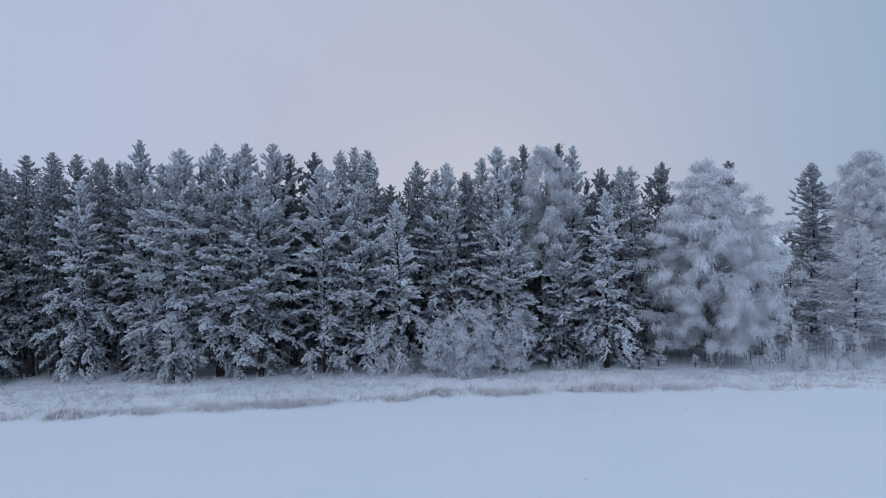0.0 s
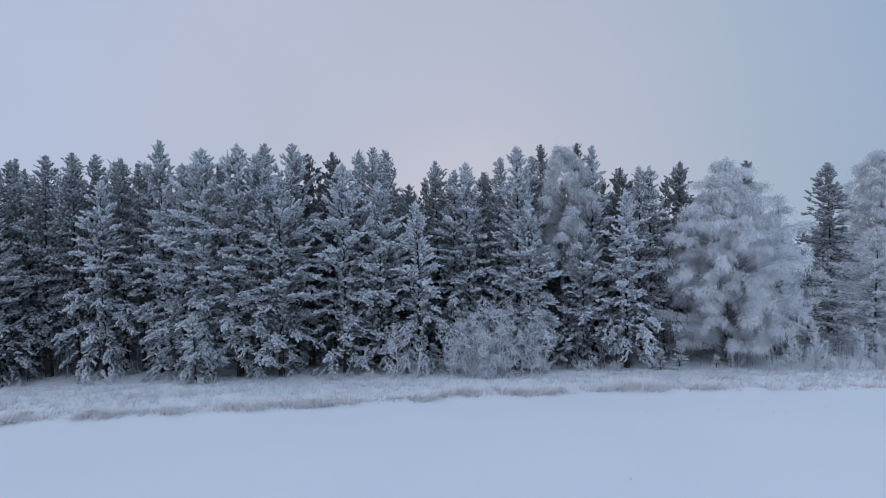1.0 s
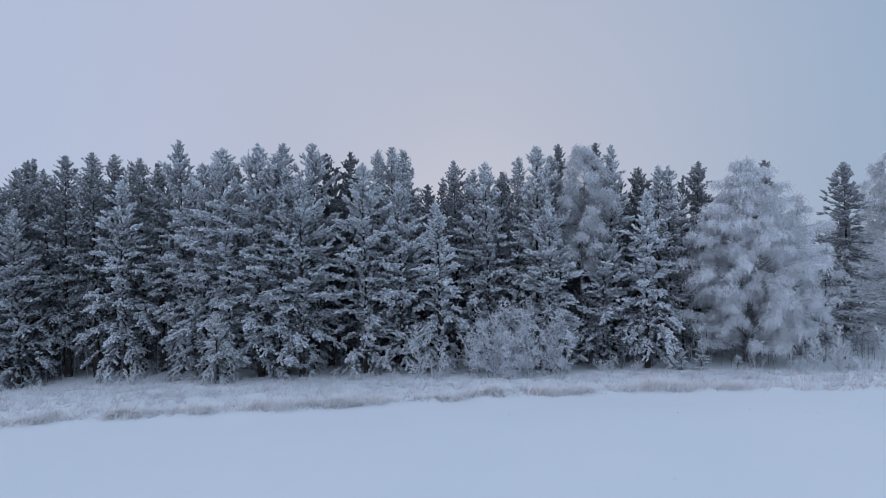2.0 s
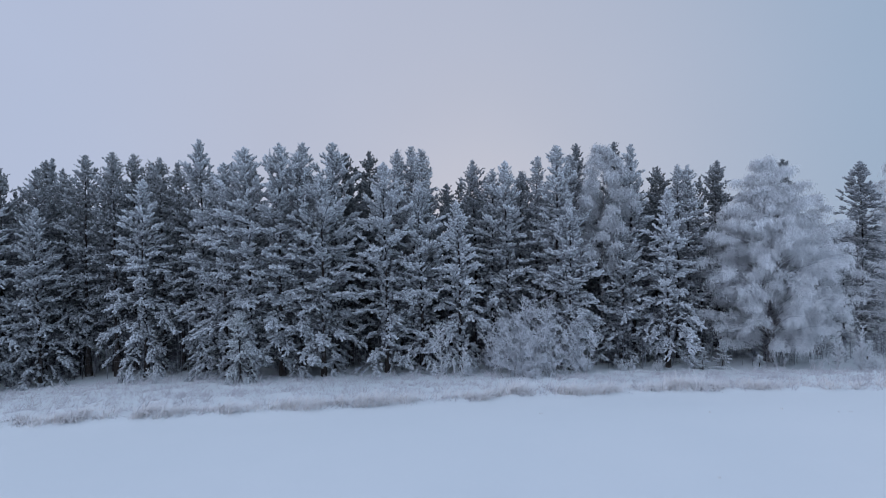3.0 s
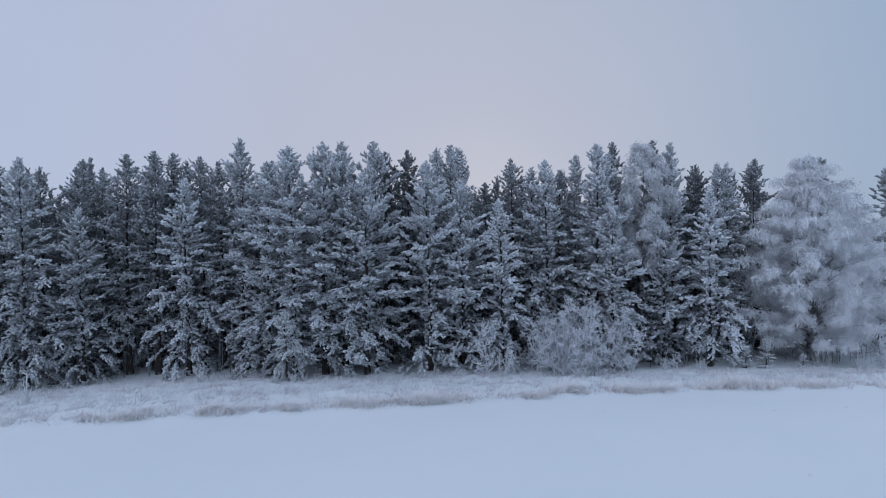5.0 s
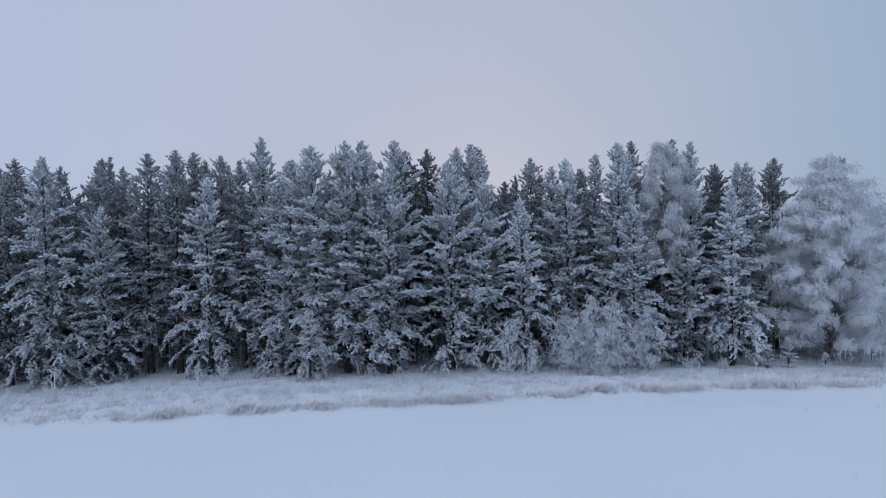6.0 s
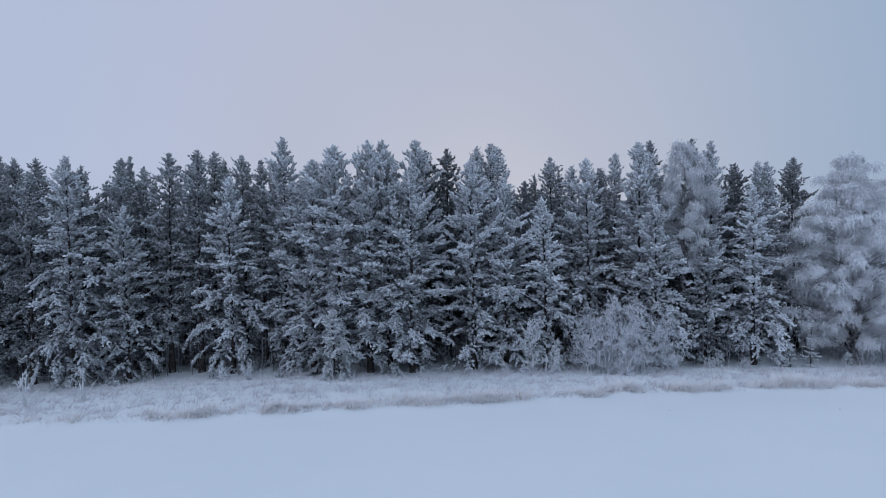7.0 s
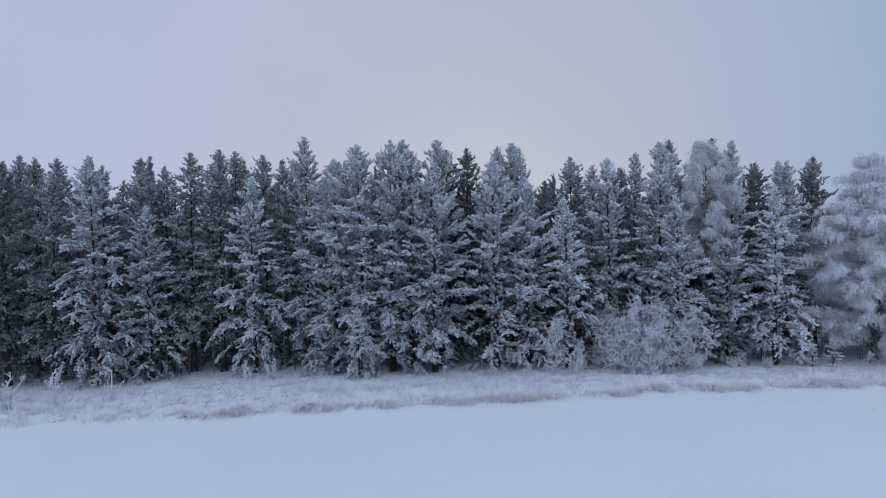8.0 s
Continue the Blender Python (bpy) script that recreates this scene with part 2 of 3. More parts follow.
def conifer_parts(root, rng, height, radius, crown_base, size, frost, lean, mat, cone, droop, gap, spires, pitch):
    """Trunk, limbs and crown of a pine or spruce. size: of its shoots; cone: 0.2 for a full crown, 1 and more for a straight cone; pitch: degrees added to the limbs' climb."""
    spine, girth = stem(height, 0.0100 * height + 0.02, rng, lean)
    trunk = Tubes(8)
    trunk.add(spine, girth)
    part("trunk", trunk.mesh("trunk"), bark, root)
    rnd = random.Random(int(rng.integers(1, 1 << 30)))
    uni, gau = rnd.uniform, rnd.gauss
    limbs, start, way, length, thick, rime = Tubes(3), [], [], [], [], []
    crown = height - crown_base
    lobes = [uni(0, 6.28) for _ in range(3)]

    def axis(z):
        return np.array([np.interp(z, spine[:, 2], spine[:, 0]), np.interp(z, spine[:, 2], spine[:, 1]), z])

    def finger(x, y, z, dx, dy, dz, big, f):
        start.append((x, y, z))
        way.append((dx, dy, dz))
        length.append(uni(0.16, 0.32) * big)
        thick.append(uni(0.060, 0.096) * big)
        rime.append(frost * f * uni(0.76, 1.16))

    def plume(x, y, z, dx, dy, dz, span, big, f):
        """A tapered spray of shoots along one twig."""
        n = 1 / math.sqrt(dx * dx + dy * dy + dz * dz)
        dx, dy, dz = dx * n, dy * n, dz * n
        count = max(3, int(span / ((0.082 if size < 1.1 else 0.105) * big)))
        for k in range(count):
            u = (k + uni(0, 1)) / count
            w = 0.72 * (1 - u) + 0.30
            at_u = span * (0.88 * u)
            finger(x + dx * at_u, y + dy * at_u, z + dz * at_u - 0.05 * span * u * u, dx * 0.8 + gau(0, 0.62) * w, dy * 0.8 + gau(0, 0.62) * w, dz * 0.8 + 0.22 + gau(0, 0.5) * w, big * (0.75 + 0.35 * w), f * (0.84 + 0.2 * u))

    d, az = 0.10 * gap, uni(0, 6.28)
    while d < crown:
        t = d / crown
        young = min(1.0, d / (3.2 * gap))
        big = min(size, 0.62) * (1 - young) + size * young
        d += gap * (0.040 + 0.082 * young) * uni(0.5, 1.5)
        az += 2.4 + gau(0, 0.45)
        if d > 2.0 and math.sin(az * 1.0 + d * 2.1 + lobes[2]) > 0.86:
            continue
        reach = radius * (1 - math.exp(-t / cone)) / (1 - math.exp(-1 / cone)) * uni(0.70, 1.15)
        reach *= (1.0 - 0.22 * max(0.0, t - 0.86) / 0.14) * (1 + 0.16 * math.sin(az + lobes[0] + d * 0.2) + 0.13 * math.sin(2 * az + lobes[1] + d * 1.1) + 0.10 * math.sin(d * 2.3 + lobes[2]))
        reach = max(0.05 * gap, min(reach, (0.05 + 0.44 * d + 0.06 * d * d) * uni(0.75, 1.15)))
        foot = axis(height - d)
        ox, oy = math.cos(az), math.sin(az)
        climb = radians(70 + pitch - 76 * t ** 0.72 + gau(0, 14))
        cc, sc = math.cos(climb), math.sin(climb)
        sag, sway = droop * max(0.0, t - 0.22) * 1.25 * uni(0.5, 1.5), gau(0, 0.14) * reach

        def at(q):
            return (foot[0] + ox * q * reach * cc - oy * sway * q * q, foot[1] + oy * q * reach * cc + ox * sway * q * q,
                    foot[2] + reach * (q * sc - sag * q * q + 0.13 * q ** 4))

        joints = (0, 0.35, 0.7, 1.0) if reach > 0.6 else (0, 1)
        limbs.add([at(q) for q in joints], [0.008 + 0.012 * reach * (1 - q * 0.85) for q in joints], 0.3)
        rimed = uni(0.80, 1.12)
        lift = 0.12 + 0.30 * (1 - t) ** 2
        long = size ** 0.5 * min(gap, 1.3) ** 0.5 * (0.42 + 0.40 * young)
        own = min(long, 0.16 * gap ** 0.5 + 0.85 * reach)
        q = max(0.0, 1 - 0.75 * own / reach)
        slope = sc - 1.6 * sag + lift
        plume(*at(q), ox * cc - oy * gau(0, 0.2), oy * cc + ox * gau(0, 0.2), slope + gau(0, 0.12), own, big, rimed)
        for c in range(int(reach / (0.34 * size) + uni(0, 1))):
            q = uni(0.15, 0.92) if c else uni(0.6, 0.9)
            turn = (1 if c % 2 else -1) * uni(0.4, 1.15)
            ct, st = math.cos(turn), math.sin(turn)
            plume(*at(q), ox * ct - oy * st, oy * ct + ox * st, sc * 0.8 - 2.0 * sag * q + lift + gau(0, 0.15), min(long, 0.2 + 0.6 * reach) * uni(0.6, 1.0), big, rimed * (0.74 + 0.26 * min(1.0, 1.2 * q)))
    top = spine[-1]
    for zz in (0.0, 0.12, 0.24, 0.36):
        finger(top[0], top[1], top[2] - (0.18 + zz) * gap, gau(0, 0.12), gau(0, 0.12), 1.0, min(0.75, size), 1.0)
    for zz in np.arange(0.5, 0.94 * crown, 0.028 * size) if height > 6 else ():
        x0, y0, z0 = axis(height - zz)
        a, w = uni(0, 6.28), uni(0.06, 0.42) * min(1.0, zz / 3.5)
        finger(x0 + w * math.cos(a), y0 + w * math.sin(a), z0, math.cos(a), math.sin(a), uni(0.3, 1.2), min(1.25 * size, 0.6 + 0.25 * zz), uni(0.55, 0.9))
    for _ in range(spires):
        a, below, away, tall = uni(0, 6.28), uni(1.6, 2.8), uni(0.45, 0.95), uni(0.8, 1.6)
        bx, by = top[0] + math.cos(a) * away, top[1] + math.sin(a) * away
        limbs.add([axis(height - below - 0.35), (bx, by, height - below), (bx, by, height - below + tall)], [0.03, 0.022, 0.012], 0.5)
        for u in np.linspace(0, 1, 7):
            for _ in range(1 if u > 0.9 else 3):
                b = uni(0, 6.28)
                w = 0.9 * (1 - u) + 0.1
                finger(bx, by, height - below + tall * u, w * math.cos(b), w * math.sin(b), 1.0, 0.85 - 0.25 * u, 1.0)
    for _ in range(int(crown_base * 2.5) + 3 if height > 4 else 0):
        zz, a, ln = uni(0.6, crown_base + 0.6), uni(0, 6.28), uni(0.4, 1.3)
        q = np.linspace(0, 1, 4)[:, None]
        limbs.add(axis(zz) + q * ln * np.array([math.cos(a), math.sin(a), uni(-0.5, 0.1)]) + np.array([0, 0, -0.2]) * q * q, 0.018 * (1.2 - q[:, 0]), 0.35)
    tagged(part("branchwork", limbs.mesh("branchwork"), limb_bark, root), kind="stuff")
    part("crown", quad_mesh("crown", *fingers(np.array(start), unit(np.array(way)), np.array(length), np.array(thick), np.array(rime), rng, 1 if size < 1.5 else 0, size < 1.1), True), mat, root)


limb_bark = frosted("frosted_limbs", (0.035, 0.030, 0.028), (0.60, 0.63, 0.70), 0.9)
seed_count = [100]

EDGE_GROUP, INNER_GROUP = "pine trees at the edge of the wood", "pine trees inside the wood"
PINE_LABEL = "frost-covered green pine tree with dense crown standing in snow"


def pine(x, y, height, radius, crown_base=1.2, frost=1.0, lean=0.0, size=1.0, label=PINE_LABEL, mat=None, cone=0.24, droop=0.45, gap=1.0, spires=0, pitch=0, name="pine_tree", group=EDGE_GROUP):
    """A conifer whose top reaches that height above the world's zero."""
    seed_count[0] += 1
    rng = np.random.default_rng(seed_count[0])
    root = thing(name, x, y, label, "tree", group)
    conifer_parts(root, rng, height - root.location.z, radius, crown_base, size, frost, lean, mat or needles, cone, droop, gap, spires, pitch)
    return root


def birch(x, y, height, radius, crown_base, label, drapes=900, lean=0.0, frost=1.0, stems=1, shape=(0.72, 0.98, 1.0, 0.84, 0.50, 0.10), strands=30):
    """A weeping birch: rising limbs whose ends bend over and carry drapes of thin frosted twigs."""
    seed_count[0] += 1
    rng = np.random.default_rng(seed_count[0])
    root = thing("birch_tree", x, y, label, "tree", "birches")
    height -= root.location.z
    limbs, ends, trunk, spines = Tubes(4), [], Tubes(9), []
    for k in range(stems):
        a, away = k * 2.3 + 0.4, 0.0 if k == 0 else 0.30 * radius
        spine, girth = stem(height * (0.93 if k == 0 else 0.80), 0.19 - 0.04 * (k > 0), rng, lean, 0.25, 14)
        spine[:, 0] += (0.12 * (stems > 1) * math.cos(a)) + away * math.cos(a) * (spine[:, 2] / height) ** 1.2
        spine[:, 1] += (0.12 * (stems > 1) * math.sin(a)) + away * math.sin(a) * (spine[:, 2] / height) ** 1.2
        trunk.add(spine, girth)
        spines.append(spine)
    part("trunk", trunk.mesh("trunk"), pale_bark, root)
    s = np.linspace(0, 1, 6)
    count = max(30, int(drapes / 7))
    for k in range(count):
        t = (k + rng.uniform(0, 1)) / count
        spine = spines[k % stems]
        full = spine[-1, 2] * 1.05
        z_end = crown_base + (full * 0.99 - crown_base) * t
        reach = radius * np.interp(t, [0, 0.15, 0.40, 0.65, 0.85, 1.0], shape) * rng.uniform(0.55, 1.12)
        z0 = max(0.5, min(z_end - reach * rng.uniform(0.25, 0.6), full * 0.94))
        az = k * 2.4 + rng.normal(0, 0.3)
        out, side = np.array([math.cos(az), math.sin(az), 0.0]), np.array([-math.sin(az), math.cos(az), 0.0])
        foot = np.array([np.interp(z0, spine[:, 2], spine[:, 0]), np.interp(z0, spine[:, 2], spine[:, 1]), z0])
        away = max(0.3, reach - 0.6 * np.linalg.norm(foot[:2]) * max(0.0, float(np.dot(unit(foot[:2] + 1e-6), out[:2]))))
        pts = foot + np.outer(away * s, out) + np.outer(rng.normal(0, 0.15) * away * s * s, side)
        pts[:, 2] += (z_end - z0) * (1.7 * s - 0.7 * s ** 2.4)
        limbs.add(pts, 0.012 + 0.015 * away * (1 - 0.92 * s), 0.3 + 0.5 * s)
        ends.append((pts, out, side, away))
    base, way, ln, fr, wide = [], [], [], [], []
    for k in range(drapes):
        pts, out, side, away = ends[k % count]
        q = 1.0 if k < count else rng.uniform(0.35, 1.0)
        here = np.array([np.interp(q, s, pts[:, i]) for i in range(3)])
        arm = rng.uniform(0.25, 0.70) * (0.6 + 0.11 * radius)
        d = unit(out * rng.uniform(0.2, 1.0) + side * rng.normal(0, 0.75))
        u = np.linspace(0, 1, 5)
        bow = here + np.outer(u * arm, d)
        bow[:, 2] += arm * (rng.uniform(0.15, 0.6) * u - 0.75 * u ** 2)
        limbs.add(bow[::2], 0.007 + 0.010 * (1 - u[::2]), 0.8)
        puff, fall = frost * rng.uniform(0.62, 1.14), rng.uniform(0.40, 1.0) * (0.50 + 0.07 * radius)
        n = int(strands * rng.uniform(0.6, 1.25))
        w = rng.uniform(0, 1, n) ** 0.8
        old = np.stack([np.interp(w, u, bow[:, i]) for i in range(3)], -1) + rng.normal(0, 0.13, (n, 3)) * (1.0, 1.0, 0.9)
        drop = fall * rng.uniform(0.35, 1.0, n) * (0.6 + 0.5 * w)
        push = (d[None] * rng.uniform(-0.1, 0.35, (n, 1)) + rng.normal(0, 0.30, (n, 3)) * (1, 1, 0)) * drop[:, None]
        root_at = old.copy()
        shine = puff * rng.uniform(0.82, 1.1, n)
        for j in range(1, 4):
            v = j / 3
            spot = root_at + push * v ** 0.6
            spot[:, 2] += drop * (0.22 * math.sin(v * 2.4) - v ** 1.35)
            step = spot - old + rng.normal(0, 0.085, (n, 3))
            base.append(old)
            way.append(step)
            ln.append(np.linalg.norm(step, axis=1) * 1.15 + 0.03)
            wide.append(np.full(n, 0.057 - 0.007 * j))
            fr.append(shine * (0.86 + 0.06 * j))
            old = spot
    tagged(part("branchwork", limbs.mesh("branchwork"), birch_limb, root), kind="stuff")
    fr = np.concatenate(fr)
    v = blades(np.concatenate(base), unit(np.concatenate(way)), np.concatenate(ln), np.concatenate(wide), rng, np.clip(fr * 0.92, 0, 1), np.clip(fr * 1.05, 0, 1))
    part("crown", leaf_mesh("crown", [v]), birch_twigs, root)
    return root


birch_limb = frosted("frosted_birch_limbs", (0.10, 0.085, 0.08), (0.80, 0.83, 0.89))


def twig_plant(name, x, y, label, category, group, stems, height, spread, seed, thick=0.03, arch=0.5, forks=6, tips=5, rooted=0.35, fork=(0.14, 0.30), mat=None, stout=1.0):
    """A leafless bush or sapling: frosted stems that fork twice, with curved twigs."""
    rng = np.random.default_rng(seed)
    root = thing(name, x, y, label, category, group)
    main, twigs = Tubes(5), Tubes(3)
    for k in range(stems):
        az = rng.uniform(0, 6.28) if stems > 1 else 0
        far_out = spread * math.sqrt(rng.uniform(0, 1)) if stems > 1 else 0
        h = height * rng.uniform(0.72, 1.0) * (1 - 0.42 * (far_out / max(spread, 0.01)) ** 2) if stems > 1 else height
        s = np.linspace(0, 1, 7)
        foot = np.array([math.cos(az), math.sin(az), 0]) * far_out * rooted
        bend = rng.normal(0, 0.05 * h, 2)
        p = foot + np.outer(s ** 1.2 * far_out * (1.1 - rooted), [math.cos(az), math.sin(az), 0])
        p[:, 0] += bend[0] * np.sin(s * rng.uniform(3, 8))
        p[:, 1] += bend[1] * np.sin(s * rng.uniform(3, 8))
        p[:, 2] += h * (s - arch * 0.18 * s ** 3)
        main.add(p, thick * stout * (1.25 - s), 0.45 + 0.5 * s)
        for f in range(forks):
            q = rng.uniform(0.06, 0.98)
            here = np.array([np.interp(q, s, p[:, i]) for i in range(3)])
            a = rng.uniform(0, 6.28)
            ln = h * rng.uniform(*fork) * (1.15 - q * 0.75)
            u = np.linspace(0, 1, 5)
            fp = here + np.outer(ln * u, [math.cos(a) * 0.8, math.sin(a) * 0.8, 0])
            bow = min(1.0, max(0.0, arch + rng.normal(0, 0.22)))
            curl = rng.normal(0, 0.22, 2) * ln
            fp[:, 0] += curl[0] * np.sin(u * 3.0)
            fp[:, 1] += curl[1] * np.sin(u * 3.0)
            fp[:, 2] += ln * (0.25 * u + (1 - bow) * 0.75 * u ** 2 + bow * (0.45 * u - 0.95 * u ** 2))
            twigs.add(fp, thick * 0.62 * (1.25 - u), 0.75 + 0.25 * u)
            for g in range(tips):
                w = rng.uniform(0.2, 1.0)
                at = np.array([np.interp(w, u, fp[:, i]) for i in range(3)])
                b2 = a + rng.uniform(-1.3, 1.3)
                l2 = ln * rng.uniform(0.25, 0.6)
                tp = at + np.outer(l2 * u[::2], [math.cos(b2) * 0.75, math.sin(b2) * 0.75, 0])
                tp[:, 2] += l2 * (rng.uniform(-0.7, 0.9) * u[::2] + rng.uniform(-0.5, 0.9) * u[::2] ** 2)
                twigs.add(tp, thick * 0.55 * (1.15 - 0.7 * u[::2]), 1.0)
    tagged(part("stemwork" if stems > 1 else "stem", main.mesh("stem"), mat or white_twigs, root), kind="stuff" if stems > 1 else "")
    tagged(part("twig_mass", twigs.mesh("twig_mass"), mat or white_twigs, root), kind="stuff")
    return root


def larch(x, y, height, radius, label):
    """A leafless larch: level limbs in layers, with side twigs, all furred with hoar frost."""
    seed_count[0] += 1
    rng = np.random.default_rng(seed_count[0])
    root = thing("larch_tree", x, y, label, "tree", "larches")
    height -= root.location.z
    spine, girth = stem(height * 0.97, 0.12, rng, 0.0, 0.2, 12)
    trunk = Tubes(8)
    trunk.add(spine, girth)
    part("trunk", trunk.mesh("trunk"), bark, root)
    limbs, base, way, ln = Tubes(3), [], [], []
    s = np.linspace(0, 1, 5)
    count = 110
    for k in range(count):
        t = (k + rng.uniform(0, 1)) / count
        z0 = 1.0 + (height * 0.95 - 1.0) * t
        az = k * 2.4 + rng.normal(0, 0.3)
        reach = radius * (0.62 + 0.38 * math.sin(math.pi * min(1, t + 0.15))) * (1 - t ** 2.6) * rng.uniform(0.65, 1.1) + 0.25
        out, side = np.array([math.cos(az), math.sin(az), 0.0]), np.array([-math.sin(az), math.cos(az), 0.0])
        foot = np.array([np.interp(z0, spine[:, 2], spine[:, 0]), np.interp(z0, spine[:, 2], spine[:, 1]), z0])
        pts = foot + np.outer(reach * s, out) + np.outer(rng.normal(0, 0.12) * reach * np.sin(s * 4), side)
        pts[:, 2] += reach * (rng.uniform(0.0, 0.25) + 0.6 * t) * s - 0.14 * reach * s ** 2
        limbs.add(pts, 0.012 + 0.014 * reach * (1 - 0.9 * s), 0.4 + 0.5 * s)
        rows = [(pts, reach)]
        for q in np.linspace(0.12, 1.0, int(5 + reach * 4)):
            here = np.array([np.interp(q, s, pts[:, i]) for i in range(3)])
            l2 = (0.30 + 0.34 * reach * (1.1 - q)) * rng.uniform(0.5, 1.2)
            d = unit(out * rng.uniform(0.3, 1.0) + side * rng.choice([-1, 1]) * rng.uniform(0.5, 1.1))
            sp = here + np.outer(s * l2, d)
            sp[:, 2] += l2 * (rng.uniform(-0.15, 0.4) * s - 0.2 * s ** 2)
            limbs.add(sp[::2], 0.006 + 0.010 * (1 - s[::2]), 0.9)
            rows.append((sp, l2))
        for p, size in rows:
            for q in rng.uniform(0.1, 1.0, int(5 + size * 13)):
                base.append([np.interp(q, s, p[:, i]) for i in range(3)])
                way.append(unit(p[-1] - p[0]) * 0.8 + rng.normal(0, 0.55, 3) + np.array([0, 0, 0.25]))
                ln.append(rng.uniform(0.12, 0.34))
    tagged(part("branchwork", limbs.mesh("branchwork"), birch_limb, root), kind="stuff")
    ln = np.array(ln)
    rim = rng.uniform(0.6, 1.0, len(ln))
    part("crown", leaf_mesh("crown", [blades(np.array(base), unit(np.array(way)), ln, 0.026 + 0.12 * ln, rng, rim * 0.95, rim)]), birch_twigs, root)
    return root


# front trees of the wood's edge, from the west end to the east
SPRUCE_LABEL = "slender conical frosted spruce with tiered snowy boughs"
DARK_LABEL = "tall darker frosted pine behind the front trees"
BACK_LABEL = "tall frosted pine whose pointed top stands above its neighbours"
pine(-35.1, 40.7, 14.5, 3.0, 1.7, 0.86, label="broad frosted pine with drooping lower boughs over the verge", cone=0.42, droop=1.1, gap=0.85, pitch=-8)
pine(-31.9, 41.8, 11.2, 2.85, 1.3, 0.88, lean=-0.15, label="shorter young frosted pine with boughs down to the snow", cone=0.60, droop=0.9, gap=0.85)
pine(-24.8, 42.0, 13.1, 3.1, 1.4, 1.0, label="conical frosted pine with wide drooping lower boughs", cone=0.62, droop=0.85, gap=0.85, pitch=-8)
for x, y, h, r, low, cone, spires in ((-21.4, 43.3, 15.95, 2.3, 1.6, 0.22, 1), (-19.0, 41.2, 14.0, 2.6, 1.5, 0.30, 0), (-17.1, 40.2, 14.8, 2.7, 1.6, 0.20, 0), (-15.1, 40.5, 15.1, 2.8, 1.7, 0.18, 2), (-13.9, 41.2, 14.6, 2.4, 1.7, 0.18, 1),
                                       (-14.7, 45.2, 15.95, 2.0, 2.0, 0.22, 1), (-11.9, 43.0, 15.5, 2.6, 1.9, 0.18, 2), (-8.2, 41.2, 13.8, 2.7, 1.6, 0.26, 0), (-5.9, 42.4, 12.7, 2.3, 1.7, 0.26, 1), (0.3, 44.3, 14.2, 2.2, 1.6, 0.28, 0),
                                       (3.8, 43.9, 15.2, 2.2, 1.5, 0.26, 1), (4.3, 42.0, 11.2, 2.3, 1.1, 0.34, 0), (9.7, 45.2, 15.4, 2.1, 1.8, 0.30, 0), (8.4, 43.6, 9.6, 2.3, 1.0, 0.35, 0)):
    pine(x, y, h, 1.1 * r, low - 0.4, 0.90 if x < -10 else 1.0, cone=cone, droop=0.55, gap=0.95, spires=spires)
pine(-12.3, 40.2, 13.0, 2.9, 1.2, 0.92, label="bushy frosted pine with thick clumps of needles", cone=0.20, spires=1)
pine(-3.3, 41.7, 11.3, 2.3, 0.8, 1.1, label="younger frosted pine with drooping white boughs", cone=0.50, droop=0.85)
pine(11.2, 42.5, 11.9, 2.75, 1.3, 1.12, lean=0.05, label=SPRUCE_LABEL, cone=1.2, gap=0.75, droop=0.55, pitch=-14, name="spruce_tree", group="spruces")
# second row, whose tops show between the front trees
for x, y, h, r in ((-44.9, 47.5, 15.7, 2.2), (-42.9, 46.6, 15.3, 2.1), (-40.9, 46.0, 15.2, 2.1), (-39.2, 42.7, 13.8, 2.4), (-37.6, 46.2, 14.6, 2.1), (-33.6, 44.6, 14.3, 2.1), (-32.6, 46.0, 14.4, 1.9), (-29.9, 43.9, 15.05, 2.3), (-28.9, 45.6, 14.6, 1.9), (-27.5, 43.3, 15.15, 2.1),
                   (-27.2, 45.3, 15.4, 1.8), (-24.6, 44.3, 14.9, 2.0), (-23.0, 43.6, 14.4, 1.8), (-19.6, 45.0, 14.6, 1.9), (-7.7, 45.1, 15.3, 2.0), (-6.5, 45.2, 15.5, 2.1), (-5.9, 48.0, 15.8, 2.2), (-0.7, 45.2, 13.8, 1.7), (2.8, 46.3, 14.8, 1.9), (5.2, 45.6, 14.8, 1.9), (13.2, 45.6, 13.9, 1.8), (14.4, 46.5, 14.0, 1.9)):
    pine(x, y, h, r, 3.0, 0.62 if x < -22 else 0.92, size=1.2, label=BACK_LABEL, spires=1 if int(x) % 3 == 0 else 0)
